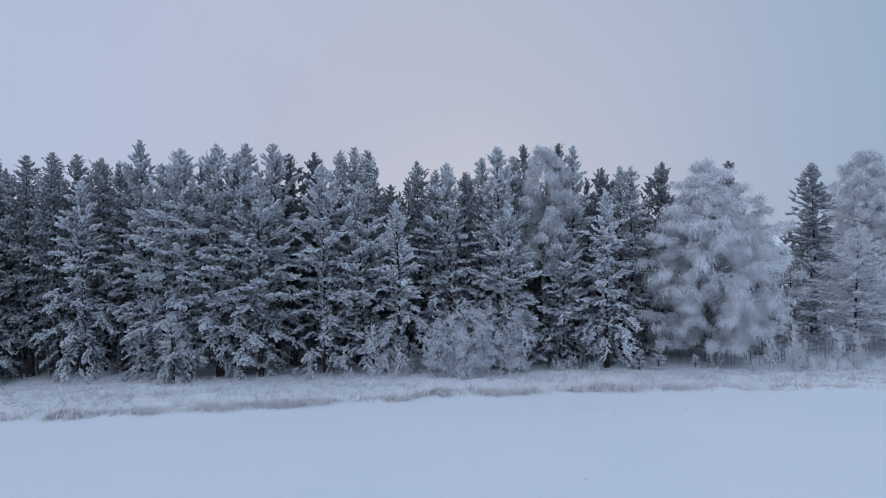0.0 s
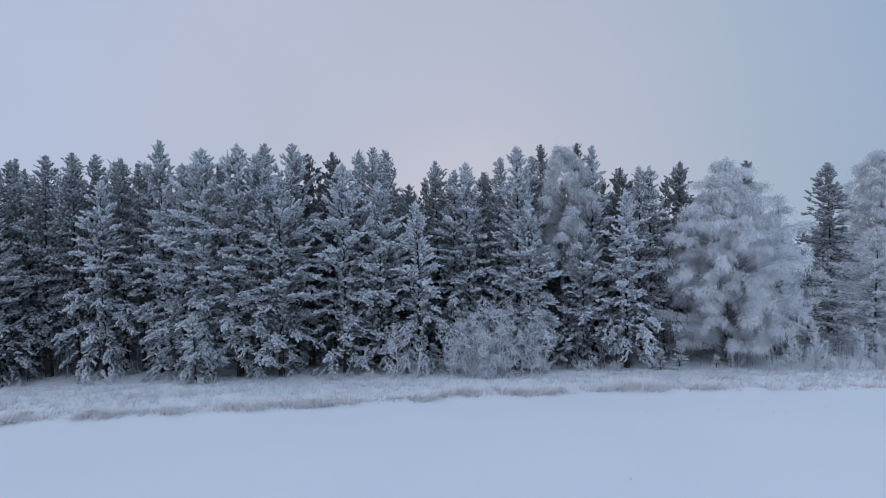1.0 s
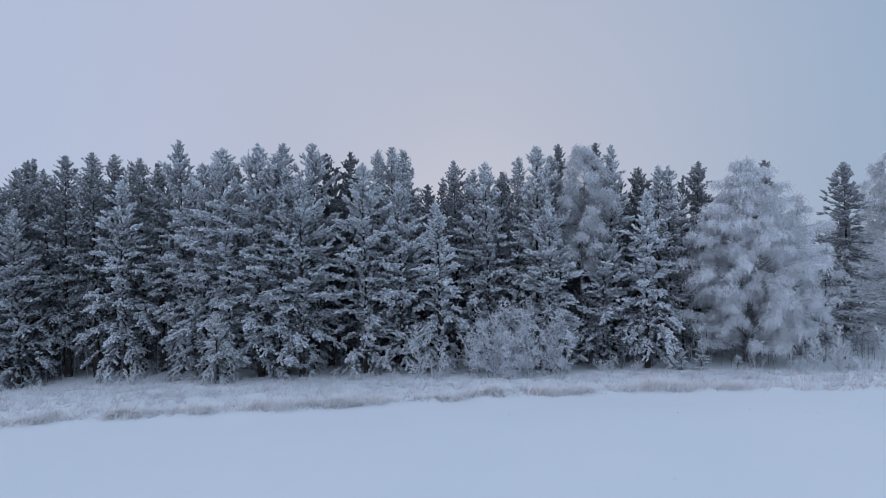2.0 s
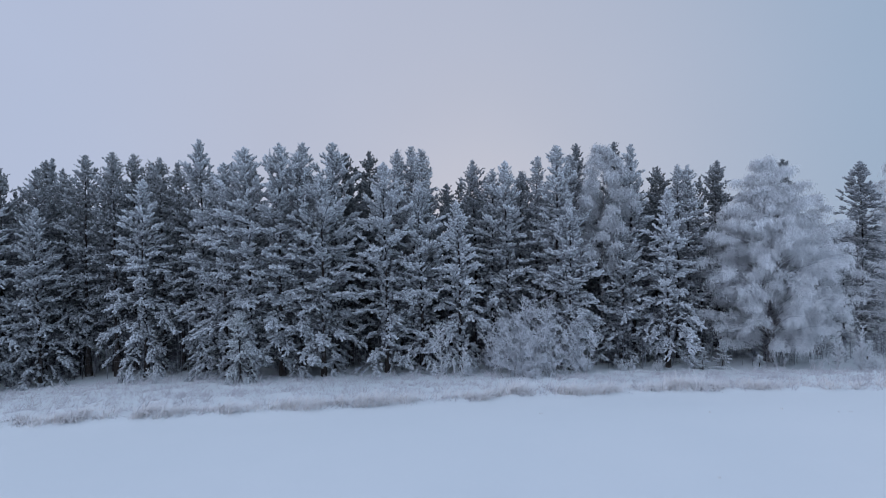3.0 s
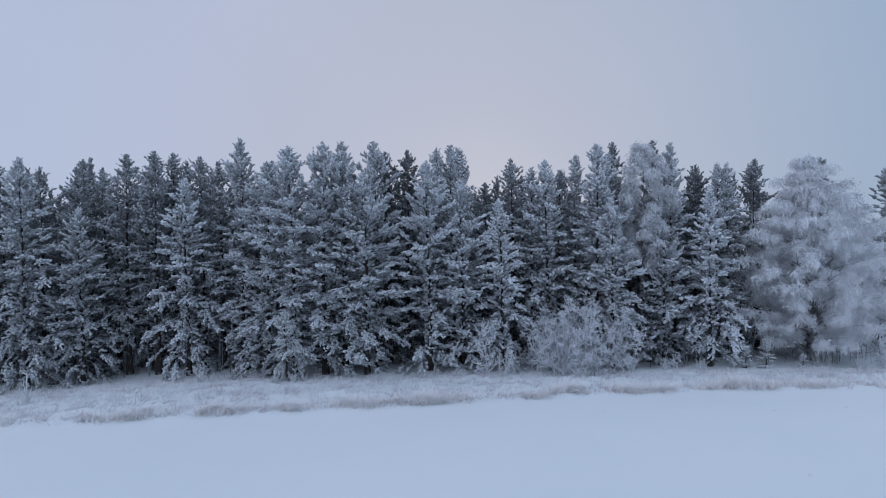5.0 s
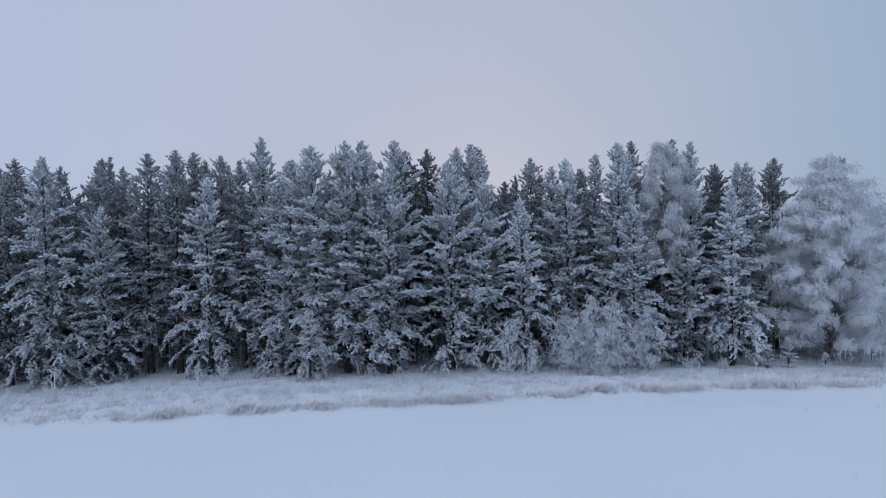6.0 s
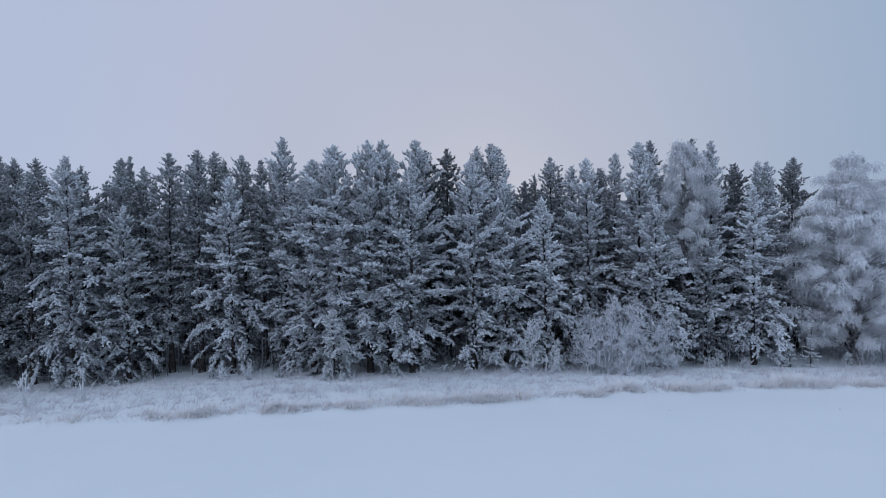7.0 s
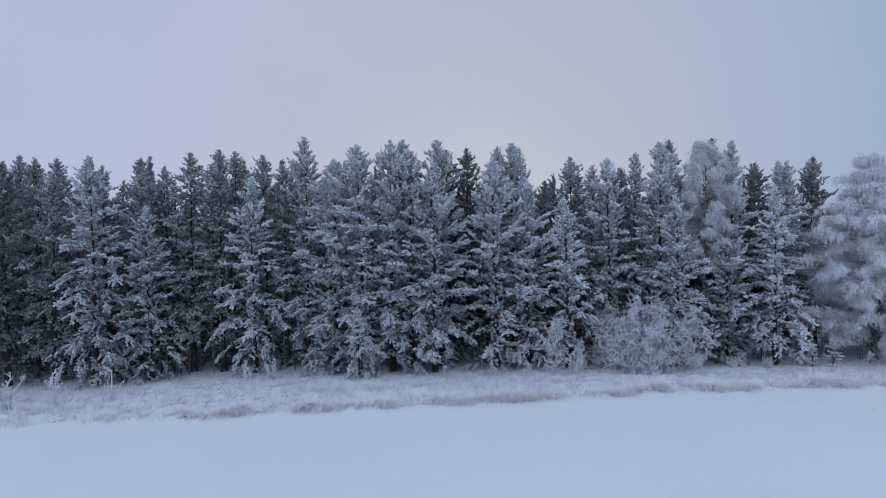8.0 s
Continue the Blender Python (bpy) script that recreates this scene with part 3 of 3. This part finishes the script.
# darker trees behind: lower frost value and duller needles than the front row
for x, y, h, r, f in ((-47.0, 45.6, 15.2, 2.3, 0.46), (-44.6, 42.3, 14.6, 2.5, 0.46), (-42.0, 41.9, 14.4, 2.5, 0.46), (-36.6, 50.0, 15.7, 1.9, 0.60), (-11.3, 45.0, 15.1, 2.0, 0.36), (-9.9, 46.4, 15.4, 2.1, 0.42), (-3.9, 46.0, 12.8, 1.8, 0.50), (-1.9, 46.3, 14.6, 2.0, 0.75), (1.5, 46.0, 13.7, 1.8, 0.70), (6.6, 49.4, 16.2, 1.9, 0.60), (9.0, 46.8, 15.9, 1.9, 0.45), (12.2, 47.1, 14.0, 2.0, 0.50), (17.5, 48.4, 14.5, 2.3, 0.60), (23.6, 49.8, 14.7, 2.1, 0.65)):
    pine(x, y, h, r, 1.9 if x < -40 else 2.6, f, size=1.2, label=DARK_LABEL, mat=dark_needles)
pine(-34.9, 48.1, 15.6, 1.7, 2.0, 0.7, size=1.0, label="narrow spire-topped spruce rising behind the pines", mat=dark_needles, cone=0.9, gap=1.0, pitch=-25, name="spruce_tree", group="spruces")
pine(35.7, 57.6, 15.4, 2.7, 2.2, 0.86, size=1.0, label="tall dark spruce with light frost beside the birches", mat=dark_needles, cone=0.30, gap=0.42, droop=0.25, pitch=-22, name="spruce_tree", group="spruces")

# birches at the east end
birch(19.0, 43.9, 14.7, 4.6, 1.7, "big weeping birch white with hoar frost", 1700, stems=3, strands=36)
birch(7.3, 44.6, 15.9, 2.1, 7.2, "slim weeping birch with frosted hanging twigs", 420, strands=34, frost=0.72, shape=(0.6, 0.9, 1.0, 0.9, 0.6, 0.2))
birch(24.3, 46.8, 12.3, 2.8, 2.4, "pale frosted birch behind the big weeping birch", 480, stems=2, strands=34)
birch(43.0, 60.5, 17.6, 4.8, 3.0, "tall pale birch with hazy frosted crown", 1300, strands=36, shape=(0.7, 0.95, 1.0, 0.78, 0.50, 0.12))
birch(52.0, 58.0, 16.8, 4.6, 3.0, "tall pale birch with hazy frosted crown", 220)

# inner rows of the wood: six kinds of pine, each repeated
inner = []
for k in range(6):
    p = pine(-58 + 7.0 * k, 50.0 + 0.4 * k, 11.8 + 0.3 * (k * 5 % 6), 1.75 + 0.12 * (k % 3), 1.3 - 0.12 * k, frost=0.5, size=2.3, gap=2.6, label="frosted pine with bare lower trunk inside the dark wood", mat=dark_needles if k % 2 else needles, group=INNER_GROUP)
    inner.append(p)
rows_rng = random.Random(5)
for r, y0 in enumerate([49.8, 53.4, 58.5]):
    x = -64 + rows_rng.uniform(0, 2)
    while x < (19 if r < 2 else 22):
        xx, yy = x + rows_rng.uniform(-0.7, 0.7), y0 + rows_rng.uniform(-0.9, 0.9)
        clash = any(abs(xx - o.location.x) < 1.2 and abs(yy - o.location.y) < 1.2 for o in inner[:6])
        if not clash:
            tall = 1.13 if xx < -16 else 1.0
            copy_thing(rows_rng.choice(inner[:6]), pose(xx, yy, ground_z(xx, yy) - 0.06, 0, 0, rows_rng.uniform(0, 360)) @ Matrix.Diagonal((tall, tall, tall, 1)))
        x += 2.7 + 0.3 * r

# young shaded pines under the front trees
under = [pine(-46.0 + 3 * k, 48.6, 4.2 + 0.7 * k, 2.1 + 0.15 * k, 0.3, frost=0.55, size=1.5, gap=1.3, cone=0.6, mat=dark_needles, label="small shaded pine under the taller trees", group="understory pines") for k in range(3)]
for k in range(18):
    x, y = -42 + 3.1 * k + rows_rng.uniform(-0.6, 0.6), 45.2 + rows_rng.uniform(-0.7, 2.6)
    copy_thing(under[k % 3], pose(x, y, ground_z(x, y) - 0.06, 0, 0, rows_rng.uniform(0, 360)))

# unseen pines added past the wood's west end, to shade the verge there
for k in range(7):
    x, y = -47.5 - 2.6 * k, 42.0 - 0.5 * k + 0.8 * (k % 2)
    copy_thing(inner[k % 6], pose(x, y, ground_z(x, y) - 0.06, 0, 0, 50 * k))

# distant trees that close the wood behind
wood_rng = np.random.default_rng(91)
spots, ways = [], []
for k in range(330):
    x, y, h, r = wood_rng.uniform(-95, 22), wood_rng.uniform(66, 84), wood_rng.uniform(12.6, 14.6), wood_rng.uniform(1.7, 2.4)
    if k >= 270:
        x, h = wood_rng.uniform(20, 95), wood_rng.uniform(8.6, 10.4)
    u = wood_rng.uniform(0, 1, 260)
    a = wood_rng.uniform(0, 6.28, 260)
    rr = r * (1 - u) ** 0.7 * wood_rng.uniform(0.5, 1.0, 260)
    spots.append(np.stack([x + rr * np.cos(a), y + rr * np.sin(a), ground_z(x, y) + 0.4 + (h - 0.6) * u], -1))
    ways.append(np.stack([np.cos(a), np.sin(a), wood_rng.uniform(-0.3, 0.8, 260)], -1))
spots, ways = np.concatenate(spots), unit(np.concatenate(ways))
size = wood_rng.uniform(0.6, 1.0, len(spots))
far_wood = new("far_wood", leaf_mesh("far_wood", [blades(spots, ways, size, size * 0.8, wood_rng, np.full(len(spots), 0.35), np.full(len(spots), 0.75))]))
far_wood.data.materials.append(dark_needles)
tagged(far_wood, "dark frosted conifers deep inside the wood", "woodland", kind="stuff")

# bush, saplings and young spruces along the verge
twig_plant("willow_bush", 2.0, 41.1, "big leafless willow bush white with hoar frost", "bush", "bushes", 60, 6.6, 4.0, 11, 0.041, 0.80, 20, 8, 0.85, (0.10, 0.25), bush_twigs, 0.7)
pine(-17.0, 37.9, 4.3, 1.25, 0.2, frost=0.95, label="drooping young spruce feathery with hoar frost before the pines", name="young_spruce", group="young spruces", gap=0.55, size=0.62, cone=0.6, mat=white_needles, droop=1.5)
S = ("leafless sapling thick with hoar frost on the verge", "sapling", "saplings")
twig_plant("sapling", -6.5, 38.9, *S, 1, 2.2, 0.5, 13, 0.028, 0.1, 30, 3, 0.35, (0.08, 0.20))
twig_plant("sapling", -4.7, 38.9, *S, 1, 3.6, 0.9, 14, 0.034, 0.1, 54, 4, 0.35, (0.10, 0.26))
twig_plant("sapling", -3.5, 39.0, *S, 4, 3.1, 1.1, 15, 0.028, 0.1, 22, 4, 0.35, (0.10, 0.22))
twig_plant("sapling", -22.5, 38.3, *S, 3, 1.9, 0.6, 16, 0.038, 0.2, 18, 5, 0.35, (0.1, 0.2))
twig_plant("sapling", -34.4, 31.8, *S, 4, 2.6, 0.8, 17, 0.050, 0.05, 12, 3, 0.35, (0.14, 0.28))
twig_plant("sapling", -31.9, 31.9, *S, 2, 3.3, 0.4, 18, 0.056, 0.0, 12, 3, 0.35, (0.18, 0.34))
twig_plant("sapling", -29.7, 33.4, *S, 2, 2.3, 0.6, 19, 0.055, 0.0, 7, 2, 0.35, (0.20, 0.38))
Y = "small young spruce thick with white frost on the verge"
for x, y, h in ((14.4, 41.3, 1.9), (13.2, 41.6, 1.3), (17.0, 41.5, 0.9), (24.7, 41.9, 1.9)):
    pine(x, y, h + ground_z(x, y), 0.95 * h / 2.4, 0.10, frost=1.1, label=Y, name="young_spruce", group="young spruces", gap=0.5, size=0.42, cone=1.2, mat=white_needles, droop=0.2)
W = ("slender young larch white with hoar frost on the verge", "young tree", "young larches")
for k, (x, y, h) in enumerate(((21.4, 40.2, 2.7), (22.9, 40.0, 3.0), (26.2, 40.6, 2.9), (29.3, 39.6, 2.8), (27.9, 41.2, 2.3), (31.5, 41.0, 2.8), (23.6, 41.0, 2.2))):
    twig_plant("young_larch", x, y, *W, 1, h, 0.5, 80 + k, 0.052, 0.02, 60, 5, 0.35, (0.10, 0.23))
LARCH = "rounded frosted larch with layered horizontal white branches"
for x, y, h, r in ((31.7, 46.4, 9.4, 3.7), (37.2, 47.6, 8.8, 4.2), (43.5, 48.5, 9.0, 4.2)):
    larch(x, y, h, r, LARCH)
for x, y, h in ((28.4, 58.0, 8.6), (31.6, 60.4, 9.4), (38.6, 63.0, 9.0), (41.5, 57.0, 8.2), (46.8, 62.0, 9.6), (33.4, 54.5, 6.8), (49.0, 55.0, 8.0), (26.6, 55.4, 9.0), (15.6, 47.0, 6.0), (17.8, 48.6, 7.0), (20.6, 49.5, 6.4), (23.0, 50.5, 7.2), (27.5, 51.0, 6.6), (30.0, 52.0, 7.0), (34.5, 51.5, 6.2), (38.0, 53.0, 7.0)):
    pine(x, y, h, 2.6, 0.8, frost=0.8, size=2.1, gap=2.2, cone=0.35, label="low frosted pine in the hollow behind the birches", group="low pines")

B = ("low leafless shrub white with hoar frost", "shrub", "low shrubs")
for k, (x, y, h) in enumerate(((20.3, 40.8, 1.5), (24.2, 40.4, 1.7), (25.3, 41.0, 1.4), (27.4, 40.4, 1.8), (30.4, 40.6, 1.9), (32.8, 40.2, 1.7), (28.6, 41.6, 2.2), (18.6, 42.0, 1.3), (7.6, 41.0, 1.0), (10.0, 41.3, 1.1))):
    twig_plant("frosted_shrub", x, y, *B, 9, h, h * 0.5, 60 + k, 0.026, 0.2, 11, 4, 0.5, (0.14, 0.28))

# thin dead stems and brushwood under the trees
brush_rng = np.random.default_rng(41)
brush = Tubes(3)
for _ in range(1100):
    x = brush_rng.uniform(-56, 44)
    y = 42.3 + abs(brush_rng.normal(0, 4.0)) + max(0, x - 24) * 0.12
    h, u = brush_rng.uniform(0.8, 5.0 if x < 16 else 2.2), np.linspace(0, 1, 4)
    lean = brush_rng.normal(0, 0.10 * h, 2)
    p = np.stack([x + lean[0] * u ** 2, y + lean[1] * u ** 2, ground_z(x, y) - 0.05 + h * u], -1)
    brush.add(p, 0.006 + 0.006 * h * (1.05 - u), brush_rng.uniform(0.1, 0.7))
    for _ in range(9):
        q, a, ln = brush_rng.uniform(0.2, 0.95), brush_rng.uniform(0, 6.28), brush_rng.uniform(0.25, 0.8)
        at = np.array([np.interp(q, u, p[:, i]) for i in range(3)])
        brush.add(at + np.outer(u[::3] * ln, [math.cos(a), math.sin(a), brush_rng.uniform(-0.2, 0.7)]), [0.011, 0.006], brush_rng.uniform(0.3, 0.9))
brushwood = new("brushwood", brush.mesh("brushwood"))
brushwood.data.materials.append(limb_bark)
tagged(brushwood, "thin dark dead stems and twigs on the wood floor", "undergrowth", kind="stuff")

# dry grass of the verge
rng = np.random.default_rng(77)


def grass(name, count, place, tall, label, rime, blades_each, joints):
    """Bent dry blades in loose tufts, each a strip of three joints."""
    verts, frost = [], []
    for _ in range(count):
        x, y, h = place()
        z = ground_z(x, y) - 0.03
        n = int(rng.integers(blades_each // 2, blades_each + 1))
        for k in range(n):
            a, lean = rng.normal(0.2, 1.1), rng.uniform(0.45, 1.7)
            hh = h * rng.uniform(0.55, 1.1) * tall
            d = np.array([math.cos(a), math.sin(a), 0])
            w = np.array([-math.sin(a), math.cos(a), 0]) * rng.uniform(0.010, 0.020)
            foot = np.array([x + rng.normal(0, 0.15), y + rng.normal(0, 0.13), z])
            pts = [foot + d * hh * lean * u ** 1.6 + np.array([0, 0, hh * (u - 0.52 * lean * u ** 2.2)]) for u in joints]
            f0 = rng.uniform(0.5, 1.0) * rime
            for i in range(len(joints) - 1):
                wa, wb = w * (1.2 - 0.3 * i), w * (1.2 - 0.3 * (i + 1))
                verts += [pts[i] - wa, pts[i] + wa, pts[i + 1] + wb, pts[i + 1] - wb]
                frost += [f0 * (0.58 + 0.16 * i)] * 2 + [f0 * (0.58 + 0.16 * (i + 1))] * 2
    v = np.array(verts)
    ob = new(name, quad_mesh(name, v, np.arange(len(v)).reshape(-1, 4), frost))
    ob.data.materials.append(grass_mat)
    return tagged(ob, label, "grass", kind="stuff")


THICK = ((-12.2, -6.2), (-3.6, -0.2), (1.2, 4.6), (-18.5, -14.2), (-23.5, -20.5), (6.0, 13.0))


def band_place():
    while True:
        x = rng.uniform(-46, 36)
        lot = 0.06 + 0.35 * max(0, noise_at(x, 0, 0.8, 9.0) + 0.2) + (0.45 + 0.9 * noise_at(x, 0, 0.9, 21.0) if any(a < x < b for a, b in THICK) else 0)
        if rng.uniform() < lot:
            y = edge_y(x) + 0.45 + 0.5 * noise_at(x, 0, 0.6, 31.0) + abs(rng.normal(0, 0.55))
            return x, y, rng.uniform(0.3, 0.95) * (0.85 + 0.5 * noise_at(x, 5.0, 1.3, 4.0))


def verge_place():
    while True:
        x, y = rng.uniform(-48, 40), rng.uniform(27, 40.5)
        if y > edge_y(x) + 0.3 and rng.uniform() < 0.40 + 0.9 * max(0, noise_at(x, y, 0.5, 11.0)):
            return x, y, rng.uniform(0.12, 0.34) if rng.uniform() < 0.82 else rng.uniform(0.4, 0.8)


grass("dry_grass", 760, band_place, 1.2, "tall bent beige dry grass under frost along the field", 1.7, 16, (0, 0.4, 0.75, 1.0))
feet, ways, long = [], [], []
for _ in range(6500):
    x, y, h = verge_place()
    z = ground_z(x, y) - 0.02
    n = int(rng.integers(6, 13))
    feet.append(np.stack([x + rng.normal(0, 0.13, n), y + rng.normal(0, 0.12, n), np.full(n, z)], -1))
    ways.append(np.stack([rng.normal(0.2, 0.6, n), rng.normal(0, 0.6, n), rng.uniform(0.35, 1.0, n)], -1))
    long.append(h * rng.uniform(0.5, 1.05, n))
feet, ways, long = np.concatenate(feet), unit(np.concatenate(ways)), np.concatenate(long)
shine = rng.uniform(0.4, 1.0, len(long))
weeds = new("frosted_weeds", leaf_mesh("frosted_weeds", [blades(feet, ways, long, 0.016 + 0.045 * long, rng, shine * 0.75, shine)]))
weeds.data.materials.append(weed_mat)
tagged(weeds, "low frosted weeds and grass poking through verge snow", "grass", kind="stuff")

# a few stalks that stick out of the field's snow
spots = [(3.9, 19.6)] + [(rng.uniform(-2, 16), 27.2 + rng.normal(0, 0.5)) for _ in range(7)]
feet = np.array([(x + dx, y, ground_z(x, y) - 0.02) for x, y in spots for dx in (-0.03, 0.0, 0.04)])
ways = unit(np.stack([rng.normal(0, 0.6, len(feet)), rng.normal(0, 0.6, len(feet)), np.ones(len(feet))], -1))
long = rng.uniform(0.05, 0.12, len(feet))
stubble = new("field_stubble", leaf_mesh("field_stubble", [blades(feet, ways, long, long * 0.35, rng, np.full(len(feet), 0.1), np.full(len(feet), 0.5))]))
stubble.data.materials.append(grass_mat)
tagged(stubble, "few short dry stalks sticking out of field snow", "stubble", kind="stuff")
